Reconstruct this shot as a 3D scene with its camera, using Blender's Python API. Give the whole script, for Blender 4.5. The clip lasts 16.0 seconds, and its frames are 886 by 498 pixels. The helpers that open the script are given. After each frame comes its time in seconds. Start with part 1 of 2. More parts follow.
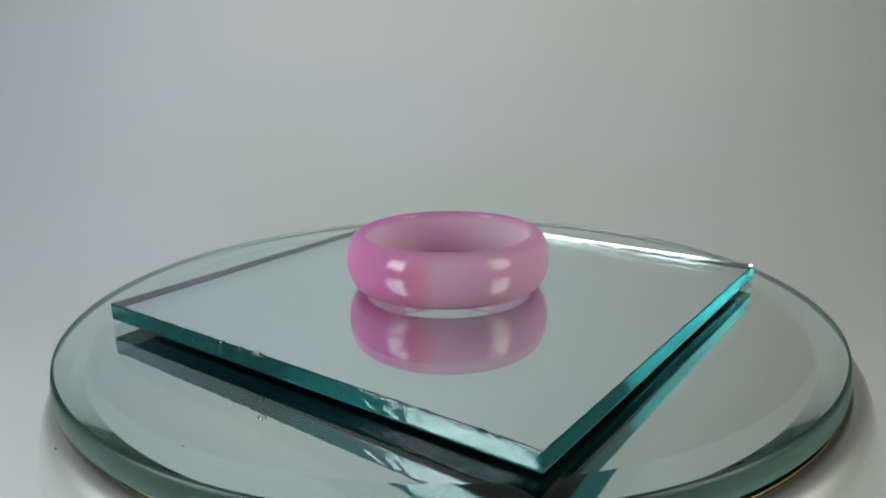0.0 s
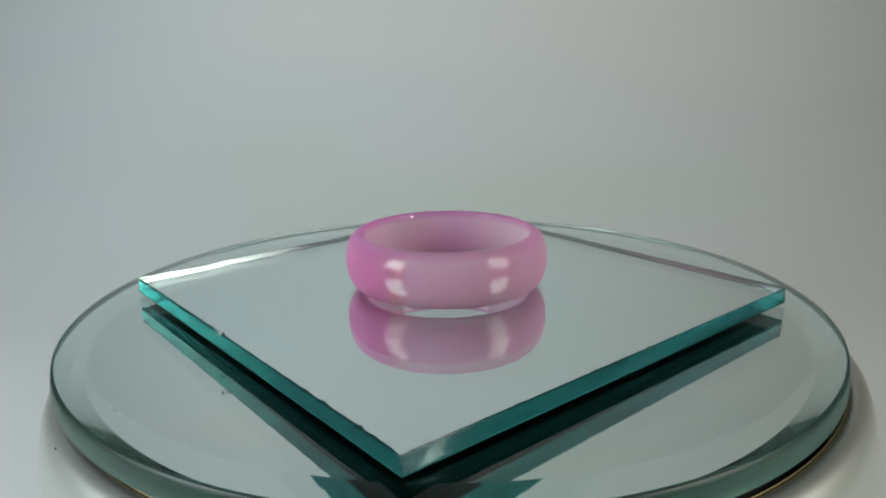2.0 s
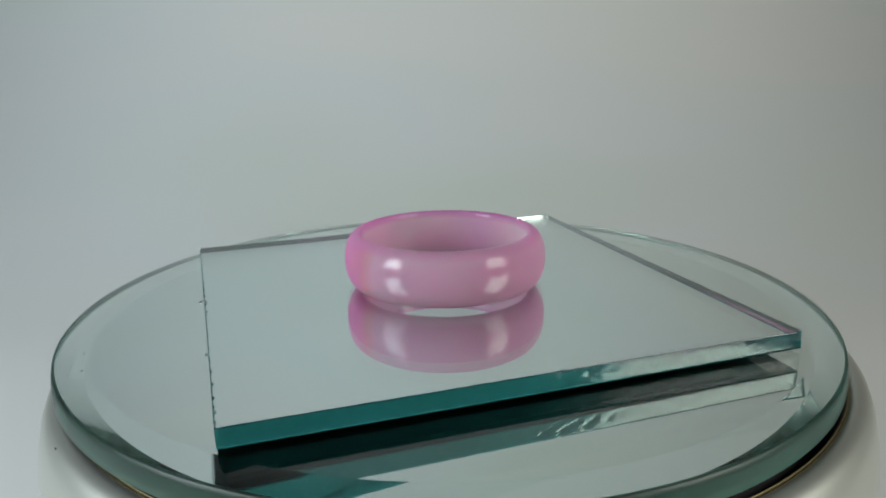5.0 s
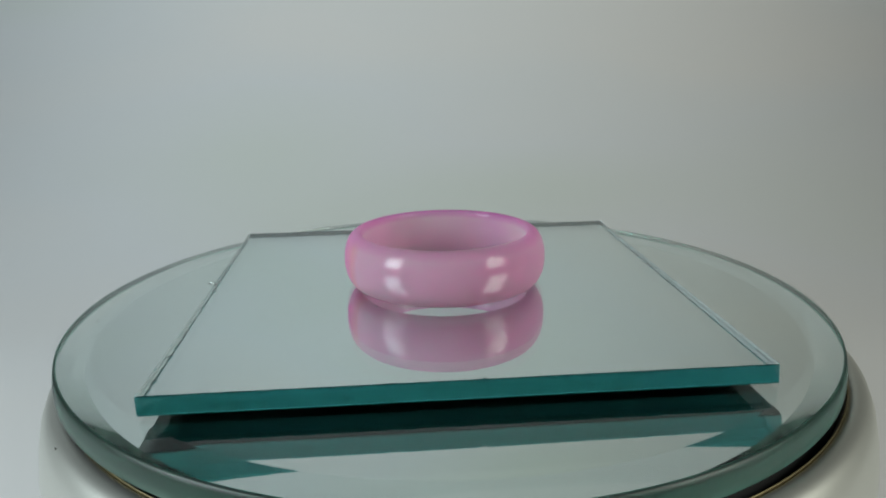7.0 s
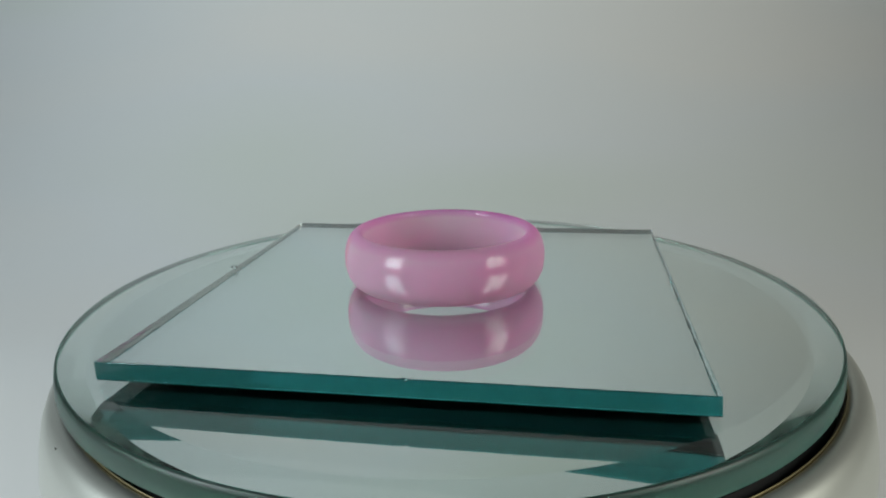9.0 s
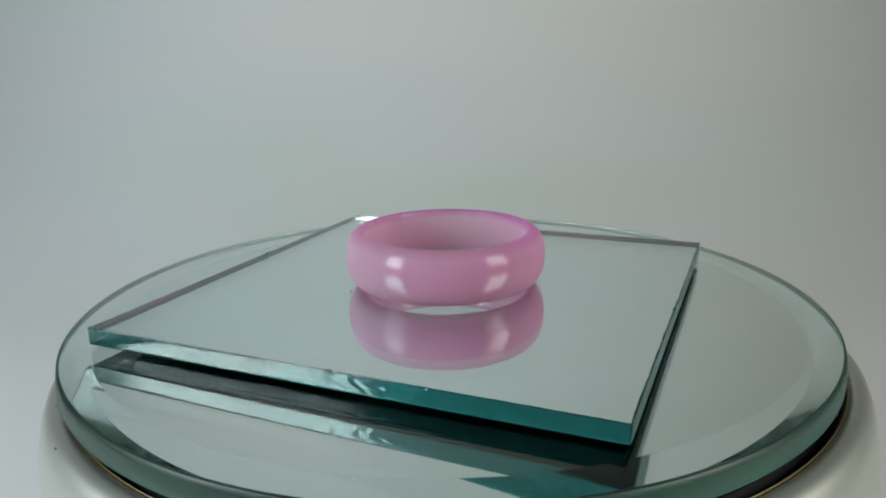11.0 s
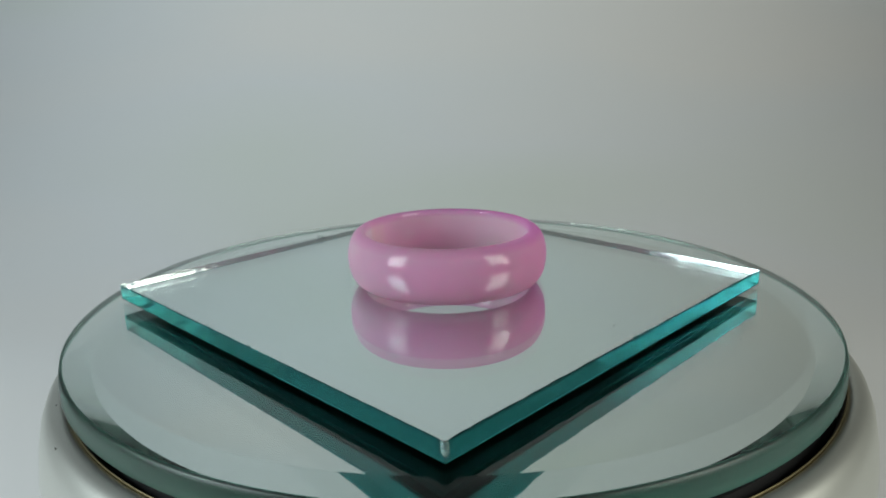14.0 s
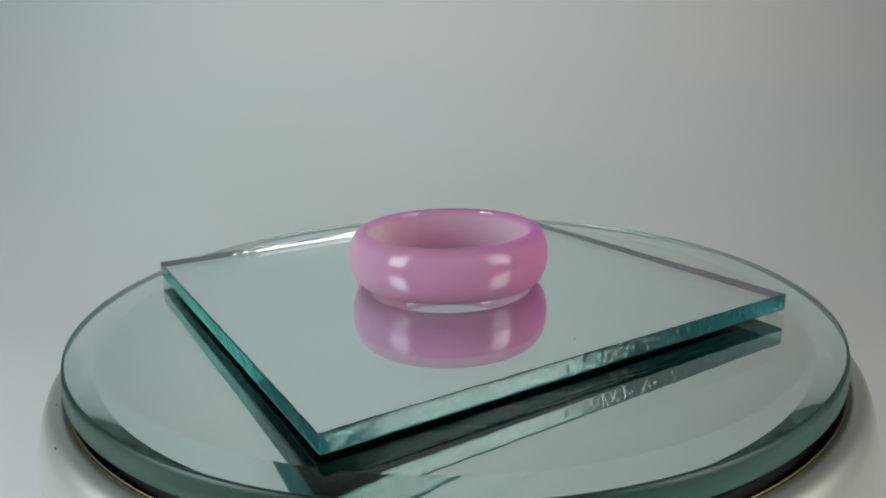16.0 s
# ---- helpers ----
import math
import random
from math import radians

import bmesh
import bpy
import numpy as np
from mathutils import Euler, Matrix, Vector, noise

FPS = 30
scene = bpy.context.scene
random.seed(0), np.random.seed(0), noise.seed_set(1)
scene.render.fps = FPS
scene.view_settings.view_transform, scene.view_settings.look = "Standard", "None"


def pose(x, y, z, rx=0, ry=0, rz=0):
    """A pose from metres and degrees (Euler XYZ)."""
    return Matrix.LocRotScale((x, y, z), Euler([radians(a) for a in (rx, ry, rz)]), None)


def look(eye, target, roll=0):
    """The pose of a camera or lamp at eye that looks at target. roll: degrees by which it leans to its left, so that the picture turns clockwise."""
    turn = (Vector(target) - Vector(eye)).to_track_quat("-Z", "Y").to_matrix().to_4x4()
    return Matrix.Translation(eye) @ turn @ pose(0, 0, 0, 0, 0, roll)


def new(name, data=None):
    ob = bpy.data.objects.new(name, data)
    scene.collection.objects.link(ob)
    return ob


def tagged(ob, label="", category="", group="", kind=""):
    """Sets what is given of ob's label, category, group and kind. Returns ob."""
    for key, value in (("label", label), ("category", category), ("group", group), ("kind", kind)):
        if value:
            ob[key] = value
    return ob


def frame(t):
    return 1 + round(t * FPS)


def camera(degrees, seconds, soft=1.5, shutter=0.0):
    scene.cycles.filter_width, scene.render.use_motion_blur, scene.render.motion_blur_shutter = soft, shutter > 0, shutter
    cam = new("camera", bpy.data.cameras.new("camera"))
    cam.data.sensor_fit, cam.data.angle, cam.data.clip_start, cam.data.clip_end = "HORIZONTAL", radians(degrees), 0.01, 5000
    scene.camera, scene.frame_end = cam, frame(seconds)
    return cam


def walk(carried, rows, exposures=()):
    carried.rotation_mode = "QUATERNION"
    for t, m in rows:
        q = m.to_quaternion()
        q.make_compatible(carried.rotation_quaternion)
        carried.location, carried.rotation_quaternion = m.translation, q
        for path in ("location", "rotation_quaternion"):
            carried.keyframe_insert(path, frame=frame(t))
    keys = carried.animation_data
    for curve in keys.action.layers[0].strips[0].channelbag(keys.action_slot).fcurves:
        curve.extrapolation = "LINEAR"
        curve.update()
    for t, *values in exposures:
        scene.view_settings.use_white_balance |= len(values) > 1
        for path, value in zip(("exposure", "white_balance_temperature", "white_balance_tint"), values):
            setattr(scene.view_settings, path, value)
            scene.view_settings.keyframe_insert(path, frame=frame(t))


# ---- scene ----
MM = 0.001
SPIN = -7.02      # degrees a second of the turntable
TILT = pose(0, 0, 0, 0.127, 0.294, 0)      # the discs do not lie quite level

# ---- camera: it stands still ----
EYE = (0.0, -79.86 * MM, 24.99 * MM)
YAW, PITCH = radians(-0.783), radians(15.10)
AIM = (EYE[0] + math.sin(YAW) * math.cos(PITCH), EYE[1] + math.cos(YAW) * math.cos(PITCH), EYE[2] - math.sin(PITCH))
cam = camera(61.38, 16.0, soft=1.9)
walk(cam, [(0, look(EYE, AIM, -1.04)), (16, look(EYE, AIM, -1.04))], [(0, 0.0), (16, 0.0)])

# light goes many times to and fro inside mirrored glass
scene.cycles.max_bounces, scene.cycles.glossy_bounces, scene.cycles.transmission_bounces = 32, 28, 28

# ---- light: two soft lamps beside a white sheet ----
world = bpy.data.worlds.new("world")
scene.world = world
world.use_nodes = True
world.node_tree.nodes["Background"].inputs["Color"].default_value = (0.75, 0.82, 0.9, 1)
world.node_tree.nodes["Background"].inputs["Strength"].default_value = 0.1


def side_lamp(name, where, width, height, watts, colour, aim=0.0):
    data = bpy.data.lights.new(name, "AREA")
    data.shape, data.size, data.size_y = "RECTANGLE", width, height
    data.energy, data.color = watts, colour
    ob = new(name, data)
    ob.matrix_world = look(where, (0, aim, where[2]))
    return ob


side_lamp("lamp_cool", (-0.202, -0.112, 0.104), 0.104, 0.150, 0.625, (0.82, 0.945, 0.97), 0.30)
side_lamp("lamp_warm", (0.202, -0.112, 0.104), 0.104, 0.150, 0.38, (0.945, 0.98, 0.88), 0.20)


# ---- materials ----
def material(name, colour, rough=0.5, **inputs):
    m = bpy.data.materials.new(name)
    m.use_nodes = True
    b = m.node_tree.nodes["Principled BSDF"]
    b.inputs["Base Color"].default_value = (*colour, 1)
    b.inputs["Roughness"].default_value = rough
    for key, value in inputs.items():
        b.inputs[key.replace("_", " ")].default_value = value
    return m


def node(m, kind, **settings):
    n = m.node_tree.nodes.new(kind)
    for key, value in settings.items():
        if key == "gradient_type":
            n.gradient_type = value
        elif key == "data_type":
            n.data_type = value
        elif key == "operation":
            n.operation = value
        else:
            n.inputs[key.replace("_", " ")].default_value = value
    return n


def link(m, a, b):
    m.node_tree.links.new(a, b)


def bsdf(m):
    return m.node_tree.nodes["Principled BSDF"]


def ramp(m, stops):
    n = m.node_tree.nodes.new("ShaderNodeValToRGB")
    e = n.color_ramp.elements
    while len(e) < len(stops):
        e.new(0.5)
    for el, (p, c) in zip(e, stops):
        el.position, el.color = p, (*c, 1) if len(c) == 3 else c
    return n


def bump(m, scale, strength, distance, detail=3.0, distortion=0.0, stretch=None):
    co = node(m, "ShaderNodeTexCoord")
    n = node(m, "ShaderNodeTexNoise", Scale=scale, Detail=detail, Distortion=distortion)
    if stretch:
        mp = node(m, "ShaderNodeMapping", Scale=stretch)
        link(m, co.outputs["Object"], mp.inputs["Vector"])
        link(m, mp.outputs["Vector"], n.inputs["Vector"])
    else:
        link(m, co.outputs["Object"], n.inputs["Vector"])
    b = node(m, "ShaderNodeBump", Strength=strength, Distance=distance)
    link(m, n.outputs["Fac"], b.inputs["Height"])
    link(m, b.outputs["Normal"], bsdf(m).inputs["Normal"])
    return n


def fabric_material():
    m = material("white_fabric", (0.8, 0.8, 0.8), 0.9)
    bump(m, 900, 0.06, 0.0003)
    co = node(m, "ShaderNodeTexCoord")
    # Uneven tint from lens and light, put into the sheet's own colour.
    tint_map = node(m, "ShaderNodeMapping", Scale=(0.45, 0.45, 1.5))
    big = node(m, "ShaderNodeTexNoise", Scale=9.0, Detail=2.0)
    link(m, co.outputs["Object"], tint_map.inputs["Vector"])
    link(m, tint_map.outputs["Vector"], big.inputs["Vector"])
    r = ramp(m, [(0.33, (0.745, 0.775, 0.74)), (0.5, (0.785, 0.795, 0.81)), (0.67, (0.83, 0.81, 0.80))])
    link(m, big.outputs["Fac"], r.inputs["Fac"])
    link(m, r.outputs["Color"], bsdf(m).inputs["Base Color"])
    return m


FABRIC = fabric_material()
ROOM = material("dark_grey_surround", (0.10, 0.10, 0.10), 0.9)
bump(ROOM, 60, 0.2, 0.001)
DARK = material("dark_room_wall", (0.05, 0.05, 0.05), 0.9)
bump(DARK, 60, 0.2, 0.001)
CLEAR = material("clear_glass", (0.93, 0.985, 0.97), 0.0, Transmission_Weight=1.0, IOR=1.52)
EDGE = material("green_glass_edge", (0.07, 0.44, 0.44), 0.085, Transmission_Weight=0.91, Specular_IOR_Level=0.04, IOR=1.52)
DISC_EDGE = material("ground_glass_edge", (0.15, 0.43, 0.34), 0.42, Transmission_Weight=1.0, Specular_IOR_Level=0.2, IOR=1.52)
bump(EDGE, 1300, 0.06, 0.00010, 3.0, 0.8)
SILVER = material("green_tinted_mirror_silver", (0.79, 0.845, 0.845), 0.0, Metallic=1.0)
DISC_SILVER = material("mirror_silver", (0.80, 0.84, 0.825), 0.0, Metallic=1.0)
PAINT = material("dark_mirror_back_paint", (0.004, 0.006, 0.006), 0.9, Specular_IOR_Level=0.0)
TILE_PAINT = material("dark_green_back_paint", (0.004, 0.030, 0.026), 0.9, Specular_IOR_Level=0.02)
BLACK = material("black_rubber", (0.008, 0.008, 0.010), 0.7)
GOLD = material("brass_trim", (0.30, 0.25, 0.14), 0.45, Metallic=1.0)
BODY = material("satin_silver_paint", (0.62, 0.62, 0.575), 0.42, Metallic=0.75)
bump(BODY, 2500, 0.12, 0.0001)
SPECK = material("dark_dust", (0.09, 0.08, 0.07), 0.9)


def agate_material():
    m = material("pink_agate", (0.8, 0.45, 0.65), 0.03, IOR=1.54)
    co = node(m, "ShaderNodeTexCoord")
    wob = node(m, "ShaderNodeTexNoise", Scale=120.0, Detail=3.0, Distortion=0.6)
    link(m, co.outputs["Object"], wob.inputs["Vector"])
    sub = node(m, "ShaderNodeVectorMath", operation="SUBTRACT")
    sub.inputs[1].default_value = (0.5, 0.5, 0.5)
    link(m, wob.outputs["Color"], sub.inputs[0])
    sc = node(m, "ShaderNodeVectorMath", operation="SCALE")
    sc.inputs["Scale"].default_value = 0.006
    link(m, sub.outputs[0], sc.inputs[0])
    add = node(m, "ShaderNodeVectorMath", operation="ADD")
    link(m, co.outputs["Object"], add.inputs[0])
    link(m, sc.outputs[0], add.inputs[1])
    ang = node(m, "ShaderNodeTexGradient", gradient_type="RADIAL")
    link(m, add.outputs[0], ang.inputs["Vector"])
    deep, mid, soft_pink, pale = (0.995, 0.30, 0.58), (0.99, 0.36, 0.615), (0.985, 0.46, 0.69), (0.965, 0.53, 0.71)
    r = ramp(m, [(0.0, mid), (0.06, deep), (0.178, deep), (0.204, (0.98, 0.42, 0.50)), (0.232, pale), (0.36, pale), (0.5, soft_pink),
                 (0.62, soft_pink), (0.70, mid), (0.76, (0.92, 0.28, 0.66)), (0.84, mid), (0.92, soft_pink), (1.0, mid)])
    link(m, ang.outputs["Fac"], r.inputs["Fac"])
    b = bsdf(m)
    far = node(m, "ShaderNodeVectorMath", operation="LENGTH")
    flat = node(m, "ShaderNodeVectorMath", operation="MULTIPLY")
    flat.inputs[1].default_value = (1, 1, 0)
    link(m, co.outputs["Object"], flat.inputs[0])
    link(m, flat.outputs[0], far.inputs[0])
    # Light coming through the stone, put in as a paler inner wall colour.
    inner_light = node(m, "ShaderNodeMapRange")
    for key, value in (("From Min", 0.0091), ("From Max", 0.0096), ("To Min", 0.42), ("To Max", 0.0)):
        inner_light.inputs[key].default_value = value
    link(m, far.outputs["Value"], inner_light.inputs["Value"])
    shade = node(m, "ShaderNodeMix", data_type="RGBA")
    link(m, inner_light.outputs[0], shade.inputs["Factor"])
    link(m, r.outputs["Color"], shade.inputs[6])
    shade.inputs[7].default_value = (0.97, 0.86, 0.91, 1)
    # Magenta glow of the top rim is put into its colour by height.
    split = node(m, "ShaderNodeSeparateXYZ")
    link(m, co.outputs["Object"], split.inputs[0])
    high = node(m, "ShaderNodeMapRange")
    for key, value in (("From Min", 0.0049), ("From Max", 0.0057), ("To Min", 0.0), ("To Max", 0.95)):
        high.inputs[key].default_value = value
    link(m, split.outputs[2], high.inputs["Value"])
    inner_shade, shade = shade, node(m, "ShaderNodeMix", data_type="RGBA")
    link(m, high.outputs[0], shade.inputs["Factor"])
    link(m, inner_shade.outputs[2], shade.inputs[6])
    rim_glow = ramp(m, [(0.0, (0.95, 0.25, 0.66)), (0.3, (0.93, 0.38, 0.66)), (0.5, (0.95, 0.36, 0.62)), (0.76, (0.88, 0.22, 0.62)), (1.0, (0.95, 0.25, 0.66))])
    link(m, ang.outputs["Fac"], rim_glow.inputs["Fac"])
    link(m, rim_glow.outputs["Color"], shade.inputs[7])
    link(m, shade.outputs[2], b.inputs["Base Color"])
    b.inputs["Specular IOR Level"].default_value = 0.0
    b.inputs["Subsurface Weight"].default_value = 1.0
    b.inputs["Subsurface Radius"].default_value = (1.0, 0.7, 0.9)
    b.inputs["Subsurface Scale"].default_value = 0.0065
    clearer = node(m, "ShaderNodeBsdfRefraction", Roughness=0.2, IOR=1.2)
    milky = node(m, "ShaderNodeBsdfTranslucent")
    link(m, shade.outputs[2], clearer.inputs["Color"])
    link(m, shade.outputs[2], milky.inputs["Color"])
    inner = node(m, "ShaderNodeMixShader", Fac=0.45)
    link(m, milky.outputs[0], inner.inputs[1])
    link(m, clearer.outputs[0], inner.inputs[2])
    mix = node(m, "ShaderNodeMixShader", Fac=0.42)
    link(m, b.outputs[0], mix.inputs[1])
    link(m, inner.outputs[0], mix.inputs[2])
    polish = node(m, "ShaderNodeBsdfAnisotropic", Roughness=0.05)
    gloss = node(m, "ShaderNodeFresnel", IOR=1.46)
    outer = node(m, "ShaderNodeMixShader")
    least = node(m, "ShaderNodeMath", operation="MINIMUM")
    least.inputs[1].default_value = 0.07
    link(m, gloss.outputs[0], least.inputs[0])
    link(m, least.outputs[0], outer.inputs[0])
    link(m, mix.outputs[0], outer.inputs[1])
    link(m, polish.outputs[0], outer.inputs[2])
    link(m, outer.outputs[0], m.node_tree.nodes["Material Output"].inputs["Surface"])
    return m


AGATE = agate_material()


# ---- builders ----
def mesh_of(name, bm, materials, smooth=True):
    me = bpy.data.meshes.new(name)
    bm.normal_update()
    bm.to_mesh(me)
    bm.free()
    for m in materials if isinstance(materials, (list, tuple)) else [materials]:
        me.materials.append(m)
    if smooth:
        me.polygons.foreach_set("use_smooth", [True] * len(me.polygons))
    return me


def part(name, bm, mat, parent, label="", smooth=True):
    ob = new(name, mesh_of(name, bm, mat, smooth))
    ob.parent = parent
    if label:
        tagged(ob, label)
    return ob


def thing(name, label, category, group="", kind=""):
    return tagged(new(name), label, category, group, kind)


def lathe(profile, centre=(0, 0), steps=160, closed=True, slots=None):
    """Turns (radius, height) in millimetres about the z axis; slots: the material of each band."""
    bm = bmesh.new()
    rings = []
    for r, z in profile:
        rings.append([bm.verts.new(((centre[0] + r * math.cos(a)) * MM, (centre[1] + r * math.sin(a)) * MM, z * MM))
                      for a in (2 * math.pi * k / steps for k in range(steps))] if r > 0 else
                     [bm.verts.new((centre[0] * MM, centre[1] * MM, z * MM))])
    pairs = list(zip(rings, rings[1:] + ([rings[0]] if closed else [])))
    for i, (a, b) in enumerate(pairs):
        for k in range(steps):
            j = (k + 1) % steps
            if len(a) == 1 and len(b) == 1:
                continue
            if len(a) == 1:
                f = bm.faces.new((a[0], b[j], b[k]))
            elif len(b) == 1:
                f = bm.faces.new((a[k], a[j], b[0]))
            else:
                f = bm.faces.new((a[k], a[j], b[j], b[k]))
            f.material_index = slots[i] if slots else 0
    bmesh.ops.recalc_face_normals(bm, faces=bm.faces[:])
    return bm


def sharp(ob, degrees=25, level=None):
    """Keeps the edges hard that are steeper than the angle, and any that lie in the given height."""
    me = ob.data
    bm = bmesh.new()
    bm.from_mesh(me)
    for e in bm.edges:
        if len(e.link_faces) == 2:
            e.smooth = e.calc_face_angle(0) < radians(degrees) and not (level is not None and all(abs(v.co.z - level) < 1e-6 for v in e.verts))
    bm.to_mesh(me)
    bm.free()
    return ob


# ---- the tent ----
def sweep(points, x0, x1, thick):
    """A sheet along (y, z) points, from x0 to x1, with a thickness."""
    bm = bmesh.new()
    n = len(points)
    back = []
    for i, (y, z) in enumerate(points):
        a, b = points[max(0, i - 1)], points[min(n - 1, i + 1)]
        d = Vector((b[0] - a[0], b[1] - a[1])).normalized()
        back.append((y + d.y * thick, z - d.x * thick))
    rows = [[bm.verts.new((x, y, z)) for x in (x0, x1)] for y, z in points]
    rows2 = [[bm.verts.new((x, y, z)) for x in (x0, x1)] for y, z in back]
    for r in (rows, rows2):
        for a, b in zip(r, r[1:]):
            bm.faces.new((a[0], a[1], b[1], b[0]))
    for a, b, c, d in zip(rows, rows[1:], rows2, rows2[1:]):
        bm.faces.new((a[0], b[0], d[0], c[0]))
        bm.faces.new((a[1], b[1], d[1], c[1]))
    for r, s in ((rows[0], rows2[0]), (rows[-1], rows2[-1])):
        bm.faces.new((r[0], r[1], s[1], s[0]))
    bmesh.ops.recalc_face_normals(bm, faces=bm.faces[:])
    return bm


FLOOR = -0.045
line = [(-0.45, FLOOR), (0.0, FLOOR), (0.10, FLOOR)]
line += [(0.10 + 0.16 * math.sin(a), FLOOR + 0.16 * (1 - math.cos(a))) for a in (math.pi / 2 * k / 14 for k in range(1, 15))]
line += [(0.26, 0.25), (0.26, 0.42)]
tagged(new("backdrop", mesh_of("backdrop", sweep(line, -0.33, 0.33, 0.003), FABRIC)),
       "seamless white sheet curving up behind the turntable", "backdrop", kind="structure")


def slab(name, size, where, mat, label, category):
    bm = bmesh.new()
    bmesh.ops.create_cube(bm, size=1)
    bmesh.ops.scale(bm, vec=size, verts=bm.verts[:])
    bmesh.ops.translate(bm, vec=where, verts=bm.verts[:])
    return tagged(new(name, mesh_of(name, bm, mat, False)), label, category, kind="structure")


# The two dark sides are unseen, added to limit light and reflections there.
slab("side_panel_west", (0.004, 0.71, 0.47), (-0.334, -0.095, 0.188), ROOM, "unseen plain dark grey panel added beside the turntable", "wall")
slab("side_panel_east", (0.004, 0.71, 0.47), (0.334, -0.095, 0.188), ROOM, "unseen plain dark grey panel added beside the turntable", "wall")
slab("ceiling", (0.672, 0.72, 0.004), (0, -0.095, 0.426), ROOM, "plain dark grey ceiling over the turntable", "ceiling")
slab("wall_south", (0.672, 0.004, 0.47), (0, -0.454, 0.188), DARK, "plain dark wall behind the camera", "wall")


# ---- turntable ----
def turntable_base():
    base = thing("turntable", "round satin silver turntable base with a thin brass rim", "turntable")
    shell = [(39.75, -5.95), (40.1, -5.66), (40.7, -5.74), (41.2, -5.95), (41.65, -6.4), (42.2, -7.7), (42.6, -9.5), (42.9, -11.8), (43.05, -15),
             (43.1, -25), (43.1, -43), (42.5, -44.2), (41.5, -45), (30, -45), (30, -43), (39.2, -43), (39.2, -7.2), (39.4, -6.2)]
    part("body", lathe(shell), BODY, base, "satin silver painted shell")
    part("rim", lathe([(39.58, -6.5), (39.72, -6.5), (39.74, -5.70), (39.71, -5.65), (39.66, -5.65), (39.62, -5.70)]), GOLD, base, "thin brass rim")
    part("bearing_plate", lathe([(0, -6.6), (39.1, -6.6), (39.1, -7.4), (0, -7.4)], closed=False), BLACK, base, "black plate inside the rim")
    for turn, r, z, size in ((-142.1, 41.42, -6.25, 1.0), (-152.8, 40.62, -5.73, 0.6)):
        a = radians(turn)
        bm = bmesh.new()
        bmesh.ops.create_icosphere(bm, subdivisions=2, radius=size)
        bmesh.ops.scale(bm, vec=(0.05 * MM, 0.09 * MM, 0.30 * MM), verts=bm.verts[:])
        bmesh.ops.rotate(bm, cent=(0, 0, 0), matrix=Euler((0, 0.35, a)).to_matrix(), verts=bm.verts[:])
        bmesh.ops.translate(bm, vec=(r * MM * math.cos(a), r * MM * math.sin(a), z * MM), verts=bm.verts[:])
        part("scratch", bm, SPECK, base, "small dark scratch in the paint")
    return base


base = turntable_base()


def platter(base):
    top = part("platter", lathe([(0, -4.57), (38.2, -4.57), (38.5, -4.7), (38.5, -5.7), (38.0, -5.9), (0, -5.9)], closed=False), BLACK, base, "black turning platter")
    part("spindle", lathe([(0, -5.9), (6, -5.9), (6, -6.58), (0, -6.58)], closed=False, steps=48), BLACK, top)
    return top


def round_mirror():
    """Bevelled mirror: clear top, ground rim, silver below, painted back."""
    ob = thing("round_mirror", "round clear mirror with a sloping green rim on the turntable", "mirror")
    c = (-0.52, -0.44)
    prof = [(0, -2.02), (20, -2.02), (37.05, -2.02), (39.70, -2.30), (39.86, -2.33), (39.98, -2.44), (40.08, -2.90), (40.16, -3.60), (40.18, -4.41), (40.13, -4.48), (0, -4.48)]
    g = part("glass", lathe(prof, c, 256, False, [0, 0, 0, 1, 1, 1, 1, 1, 1, 2]), [CLEAR, DISC_EDGE, DISC_SILVER], ob, "clear glass with a bevelled green rim")
    sharp(g, 40, -2.02 * MM)
    part("backing", lathe([(0, -4.50), (39.9, -4.50), (39.9, -4.55), (0, -4.55)], c, 160, False), PAINT, ob, "dark painted back")
    return ob


# ---- square mirror tile ----
TOP = [(5.60, -37.01), (35.29, 4.39), (-6.26, 34.12), (-35.30, -7.41)]
LOW = [(5.64, -36.99), (35.31, 4.42), (-6.29, 34.12), (-35.30, -7.45)]
THICK = 1.62


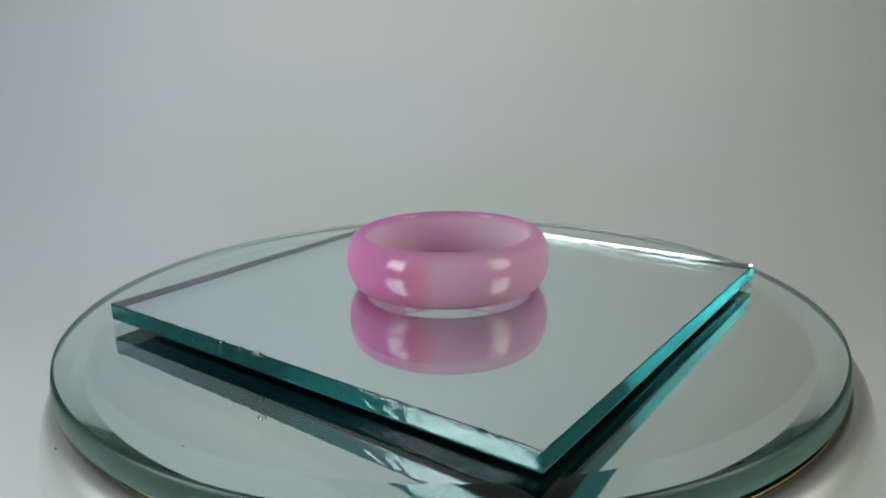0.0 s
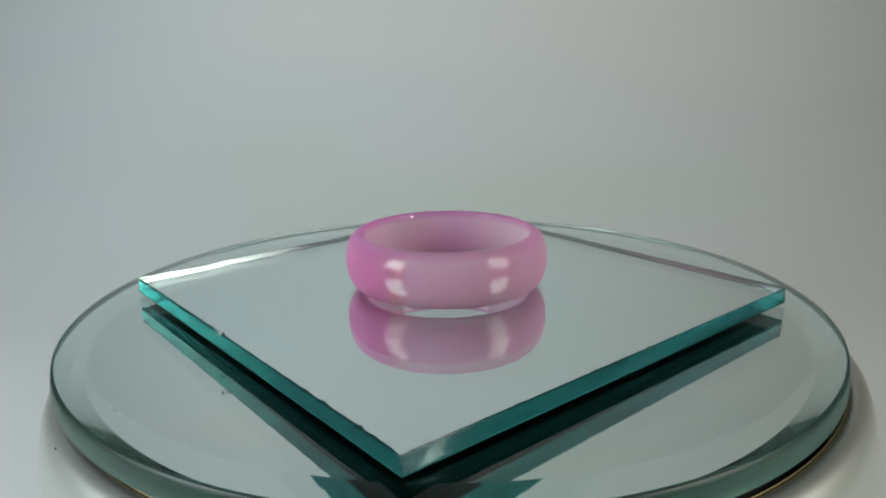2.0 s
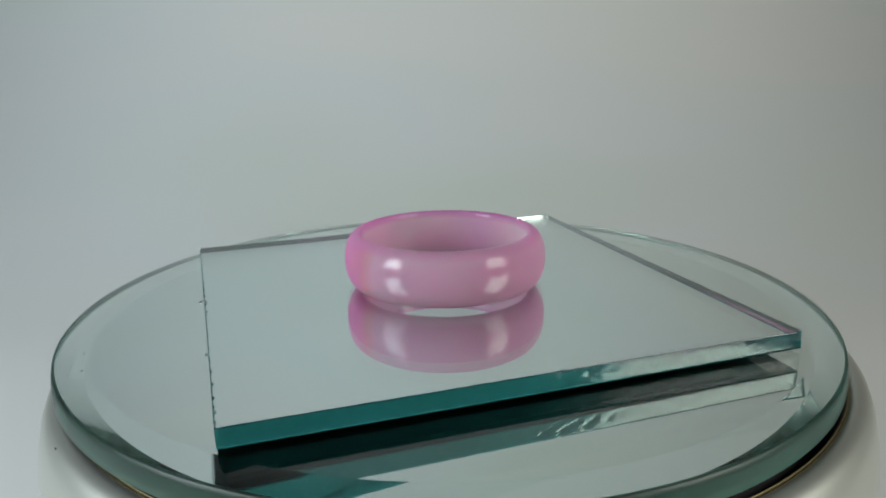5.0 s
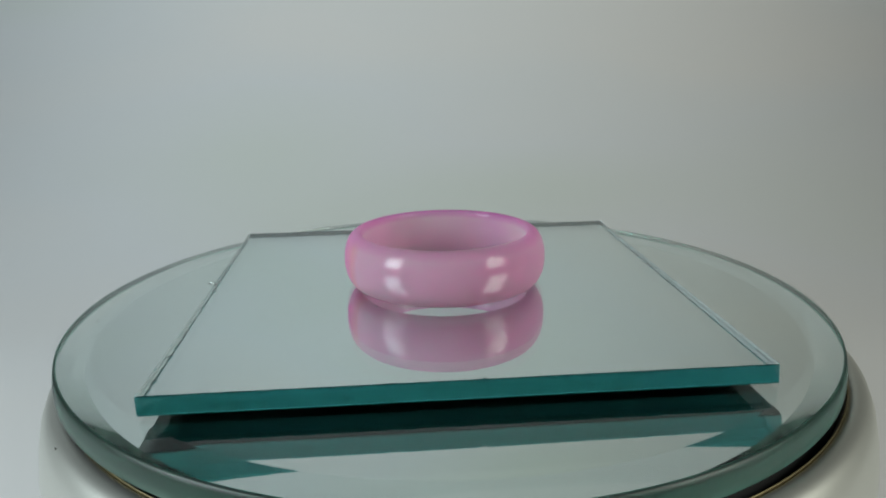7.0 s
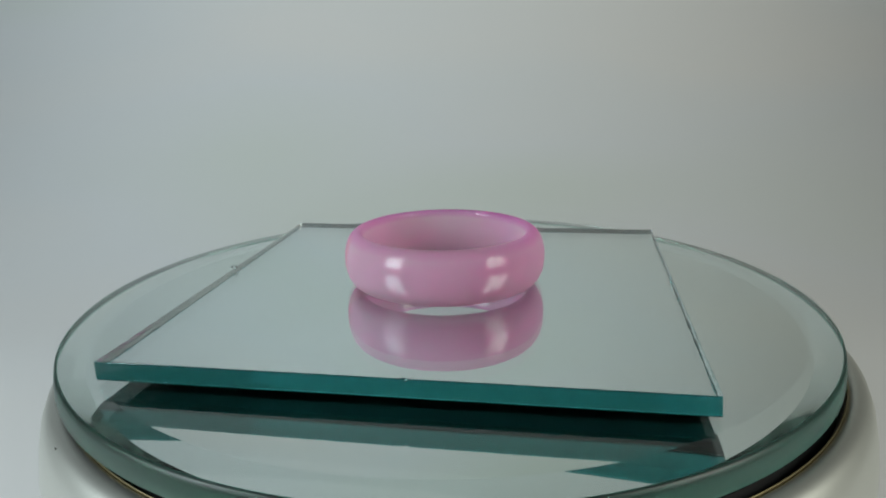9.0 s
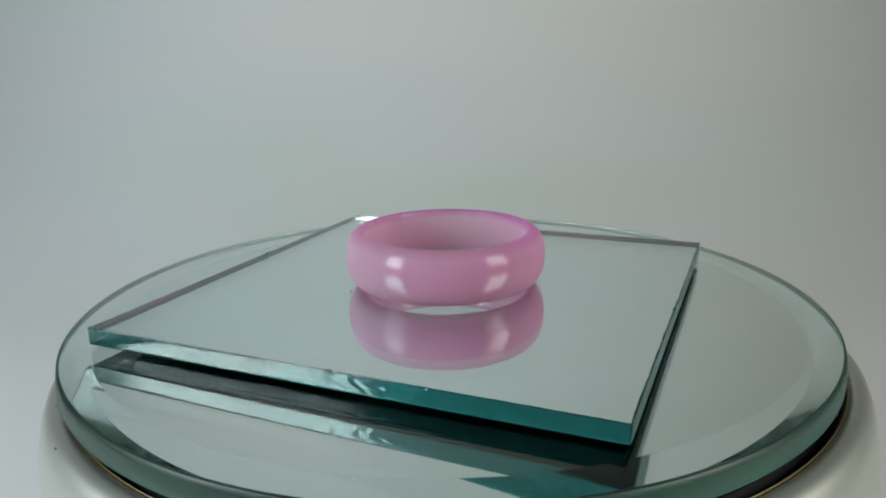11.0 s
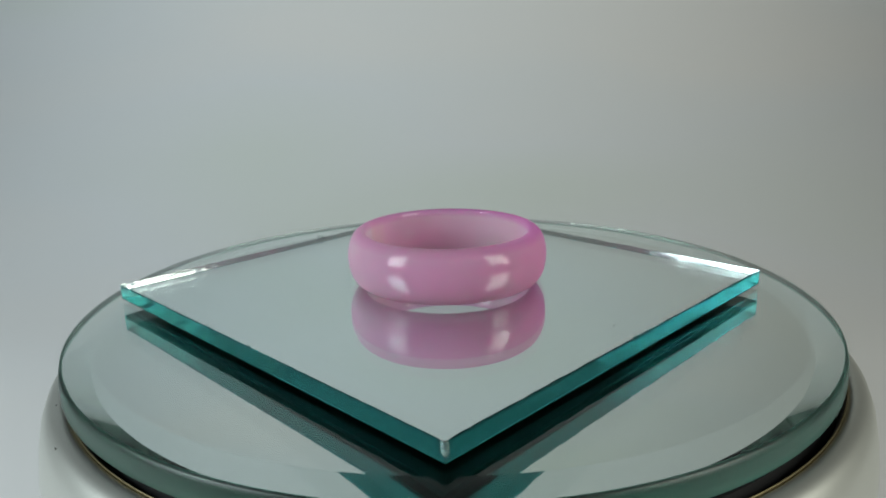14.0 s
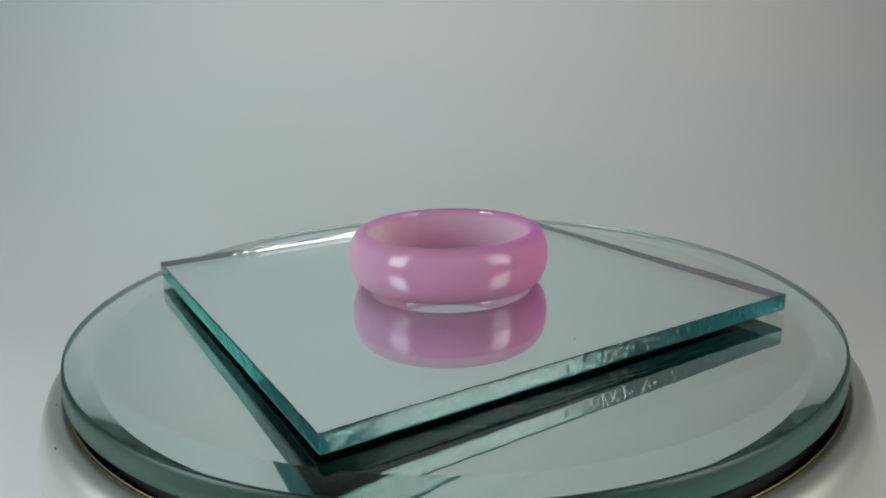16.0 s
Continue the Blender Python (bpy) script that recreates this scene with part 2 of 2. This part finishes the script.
def break_depth(side, u, v, x, y):
    """How far the broken edge stands out, in millimetres: fine hackle, slanting ripples, slow waves."""
    along = u * 50.8
    slow = noise.noise((side * 3.1, u * 5, 0.3)) * 0.04
    fresh = {0: (u - 0.55) * 2, 1: (u - 0.28) * 4, 2: 0.3, 3: (0.66 - u) * 4}[side]
    rough = max(0.06, min(1.0, fresh)) * (0.75 + 0.5 * noise.noise((side * 7.3 + 2, u * 9.0, 1.7)))
    rough *= {0: 0.7, 1: 1.2, 2: 0.5, 3: 0.9}[side]
    streak = noise.noise((along * 0.16, v * 4.5, side * 2.2)) * 0.03 * (side == 2)
    hack = noise.noise((x * 1.1 + v * 1.5, y * 1.1 - v * 1.5, v * 1.6 + side * 5)) * 0.032 * rough
    hack += noise.noise((x * 2.6, y * 2.6, v * 3.0 + side * 9)) * 0.036 * rough
    hack += noise.noise((x * 4.0, y * 4.0, v * 4.0 + side * 4)) * 0.026 * rough
    zone = {0: max(0.0, min(1.0, (u - 0.28) * 5)), 1: 0.25, 2: 0.1, 3: max(0.1, min(0.7, (u - 0.5) * 4))}[side]
    phase = along * 0.50 + v * 1.1 + noise.noise((u * 11, v * 1.5, side)) * 1.5
    ripple = (math.sin(2 * math.pi * phase) + 0.35 * math.sin(4 * math.pi * phase + 3 * u)) * 0.014 * zone
    ripple *= 0.55 + 0.9 * noise.noise((u * 7 + 3, v * 1.2, side * 4.0)) ** 2 * 3
    return slow + (hack + streak + ripple) * min(1.0, 0.15 + 5 * v * (1 - v))


def tile_bm(n=420, m=11):
    bm = bmesh.new()
    loops = []
    for j in range(m + 1):
        v = j / m
        loop = []
        for s in range(4):
            a = Vector(TOP[s]).lerp(Vector(LOW[s]), v)
            b = Vector(TOP[(s + 1) % 4]).lerp(Vector(LOW[(s + 1) % 4]), v)
            d = (b - a).normalized()
            out = Vector((d.y, -d.x))
            for i in range(n):
                u = i / n
                p = a.lerp(b, u)
                fade = min(1, 30 * min(u, 1 - u) + 0.25)
                depth = break_depth(s, u, v, p.x, p.y) * fade
                if j == 0:
                    depth -= min(1, 60 * min(u, 1 - u)) * (0.10 if s in (1, 3) else 0.05) * (1 + 0.9 * noise.noise((s * 5.7, u * 45, 8.1)))
                if v < 0.16:
                    nick = noise.noise((s * 11.3, u * 60, 4.2)) - (0.30 if s in (2, 3) else 0.42)
                    depth -= max(0.0, nick) * (0.7 if j == 0 else 0.35)
                    if s == 3:
                        for spot, deep in ((0.806, 0.16), (0.905, 0.18), (0.30, 0.1)):
                            depth -= deep * max(0.0, 1 - abs(u - spot) / 0.008) * (1 if j == 0 else 0.5)
                chip = 0.0
                if (s == 0 and u > 0.5) or (s == 1 and u < 0.5):
                    chip = 0.12 * max(0.0, 1 - min(u, 1 - u) * 50.8 / 0.5) * (1 - 0.6 * v)
                p = p + out * depth * min(1, 60 * min(u, 1 - u)) - p.normalized() * chip
                loop.append(bm.verts.new((p.x * MM, p.y * MM, -v * THICK * MM)))
        loops.append(loop)
    k = len(loops[0])
    for a, b in zip(loops, loops[1:]):
        for i in range(k):
            f = bm.faces.new((a[i], b[i], b[(i + 1) % k], a[(i + 1) % k]))
            f.material_index = 1
            f.smooth = True
    for loop, slot, corners, z in ((loops[0], 0, TOP, 0.0), (loops[-1], 2, LOW, -THICK)):
        inner = []
        for s in range(4):
            a, b = Vector(corners[s]) * 0.93, Vector(corners[(s + 1) % 4]) * 0.93
            inner += [bm.verts.new((*(a.lerp(b, i / n) * MM), z * MM)) for i in range(n)]
        faces = [bm.faces.new((loop[i], loop[(i + 1) % k], inner[(i + 1) % k], inner[i])) for i in range(k)]
        faces.append(bm.faces.new([inner[i] for i in range(k)]))
        for f in faces:
            f.material_index, f.smooth = slot, False
    bmesh.ops.recalc_face_normals(bm, faces=bm.faces[:])
    return bm


def mirror_tile():
    ob = thing("square_mirror_tile", "square mirror tile with rough-cut green edges lying on the round mirror", "mirror")
    g = part("glass", tile_bm(), [CLEAR, EDGE, SILVER], ob, "clear glass with broken green edges", False)
    bm = bmesh.new()
    mid = Vector((sum(p[0] for p in LOW) / 4, sum(p[1] for p in LOW) / 4))
    for share, z0, z1 in ((0.998, -1.64, -1.70), (0.97, -1.705, -2.01)):
        quad = [mid + (Vector(p) - mid) * share for p in LOW]
        up = [bm.verts.new((p.x * MM, p.y * MM, z0 * MM)) for p in quad]
        dn = [bm.verts.new((p.x * MM, p.y * MM, z1 * MM)) for p in quad]
        bm.faces.new(up)
        bm.faces.new(dn[::-1])
        for i in range(4):
            bm.faces.new((up[i], dn[i], dn[(i + 1) % 4], up[(i + 1) % 4]))
    bmesh.ops.recalc_face_normals(bm, faces=bm.faces[:])
    part("backing", bm, TILE_PAINT, ob, "dark green painted back", False)
    bead = lathe([(0.30 + 0.12 * math.cos(a), 0.10 + 0.11 * math.sin(a)) for a in (2 * math.pi * k / 10 for k in range(10))], (-16.85, -20.85), 20)
    part("loose_chip", bead, CLEAR, ob, "small clear glass chip on the broken edge")
    return ob


# ---- ring ----
RING = (-0.566, -0.727)


def agate_ring():
    pts = []
    for k in range(33):
        a = math.pi / 2 - math.pi * k / 32
        pts.append((9.30 + 1.70 * math.cos(a) ** 0.85 if abs(k - 16) < 16 else 9.30, 2.92 + 2.90 * math.sin(a)))
    pts += [(9.18, 0.08), (9.06, 0.22), (9.00, 0.5), (8.98, 2.9), (9.00, 5.3), (9.06, 5.62), (9.18, 5.76)]
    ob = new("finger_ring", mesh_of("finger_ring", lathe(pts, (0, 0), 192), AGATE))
    return tagged(ob, "polished translucent pink agate band ring standing on the mirror tile", "ring")


def speck(size, seed):
    bm = bmesh.new()
    bmesh.ops.create_icosphere(bm, subdivisions=2, radius=size * MM)
    for v in bm.verts:
        v.co *= 1 + 0.5 * noise.noise(v.co * 4000 + Vector((seed, 0, 0)))
        v.co.z *= 0.6
    ob = new("dust_speck", mesh_of("dust_speck", bm, SPECK))
    return tagged(ob, "tiny dark dust speck lying on the mirror", "dust", "dust specks on the mirrors")


DUST = [((1.55, -11.6, 0.05), 0.11), ((12.9, 16.8, 0.04), 0.08), ((-19.3, -32.6, -1.97), 0.08), ((-15.8, -36.0, -1.98), 0.06),
        ((6.05, 29.7, -1.97), 0.08)]
dust = [(speck(size, 3.7 * i), where) for i, (where, size) in enumerate(DUST)]
disc, tile, ring, plate = round_mirror(), mirror_tile(), agate_ring(), platter(base)


# ---- what turns ----
def turned(t):
    return pose(0, 0, 0, 0, 0, SPIN * t) @ TILT


def motions():
    times = [0.5 * k for k in range(33)]
    for ob in (disc, tile, plate):
        walk(ob, [(t, turned(t)) for t in times])
    for ob, (x, y, z) in dust:
        walk(ob, [(t, turned(t) @ pose(x * MM, y * MM, z * MM)) for t in times])
    walk(ring, [(t, turned(t) @ pose(RING[0] * MM, RING[1] * MM, 0.004 * MM)) for t in times])


motions()
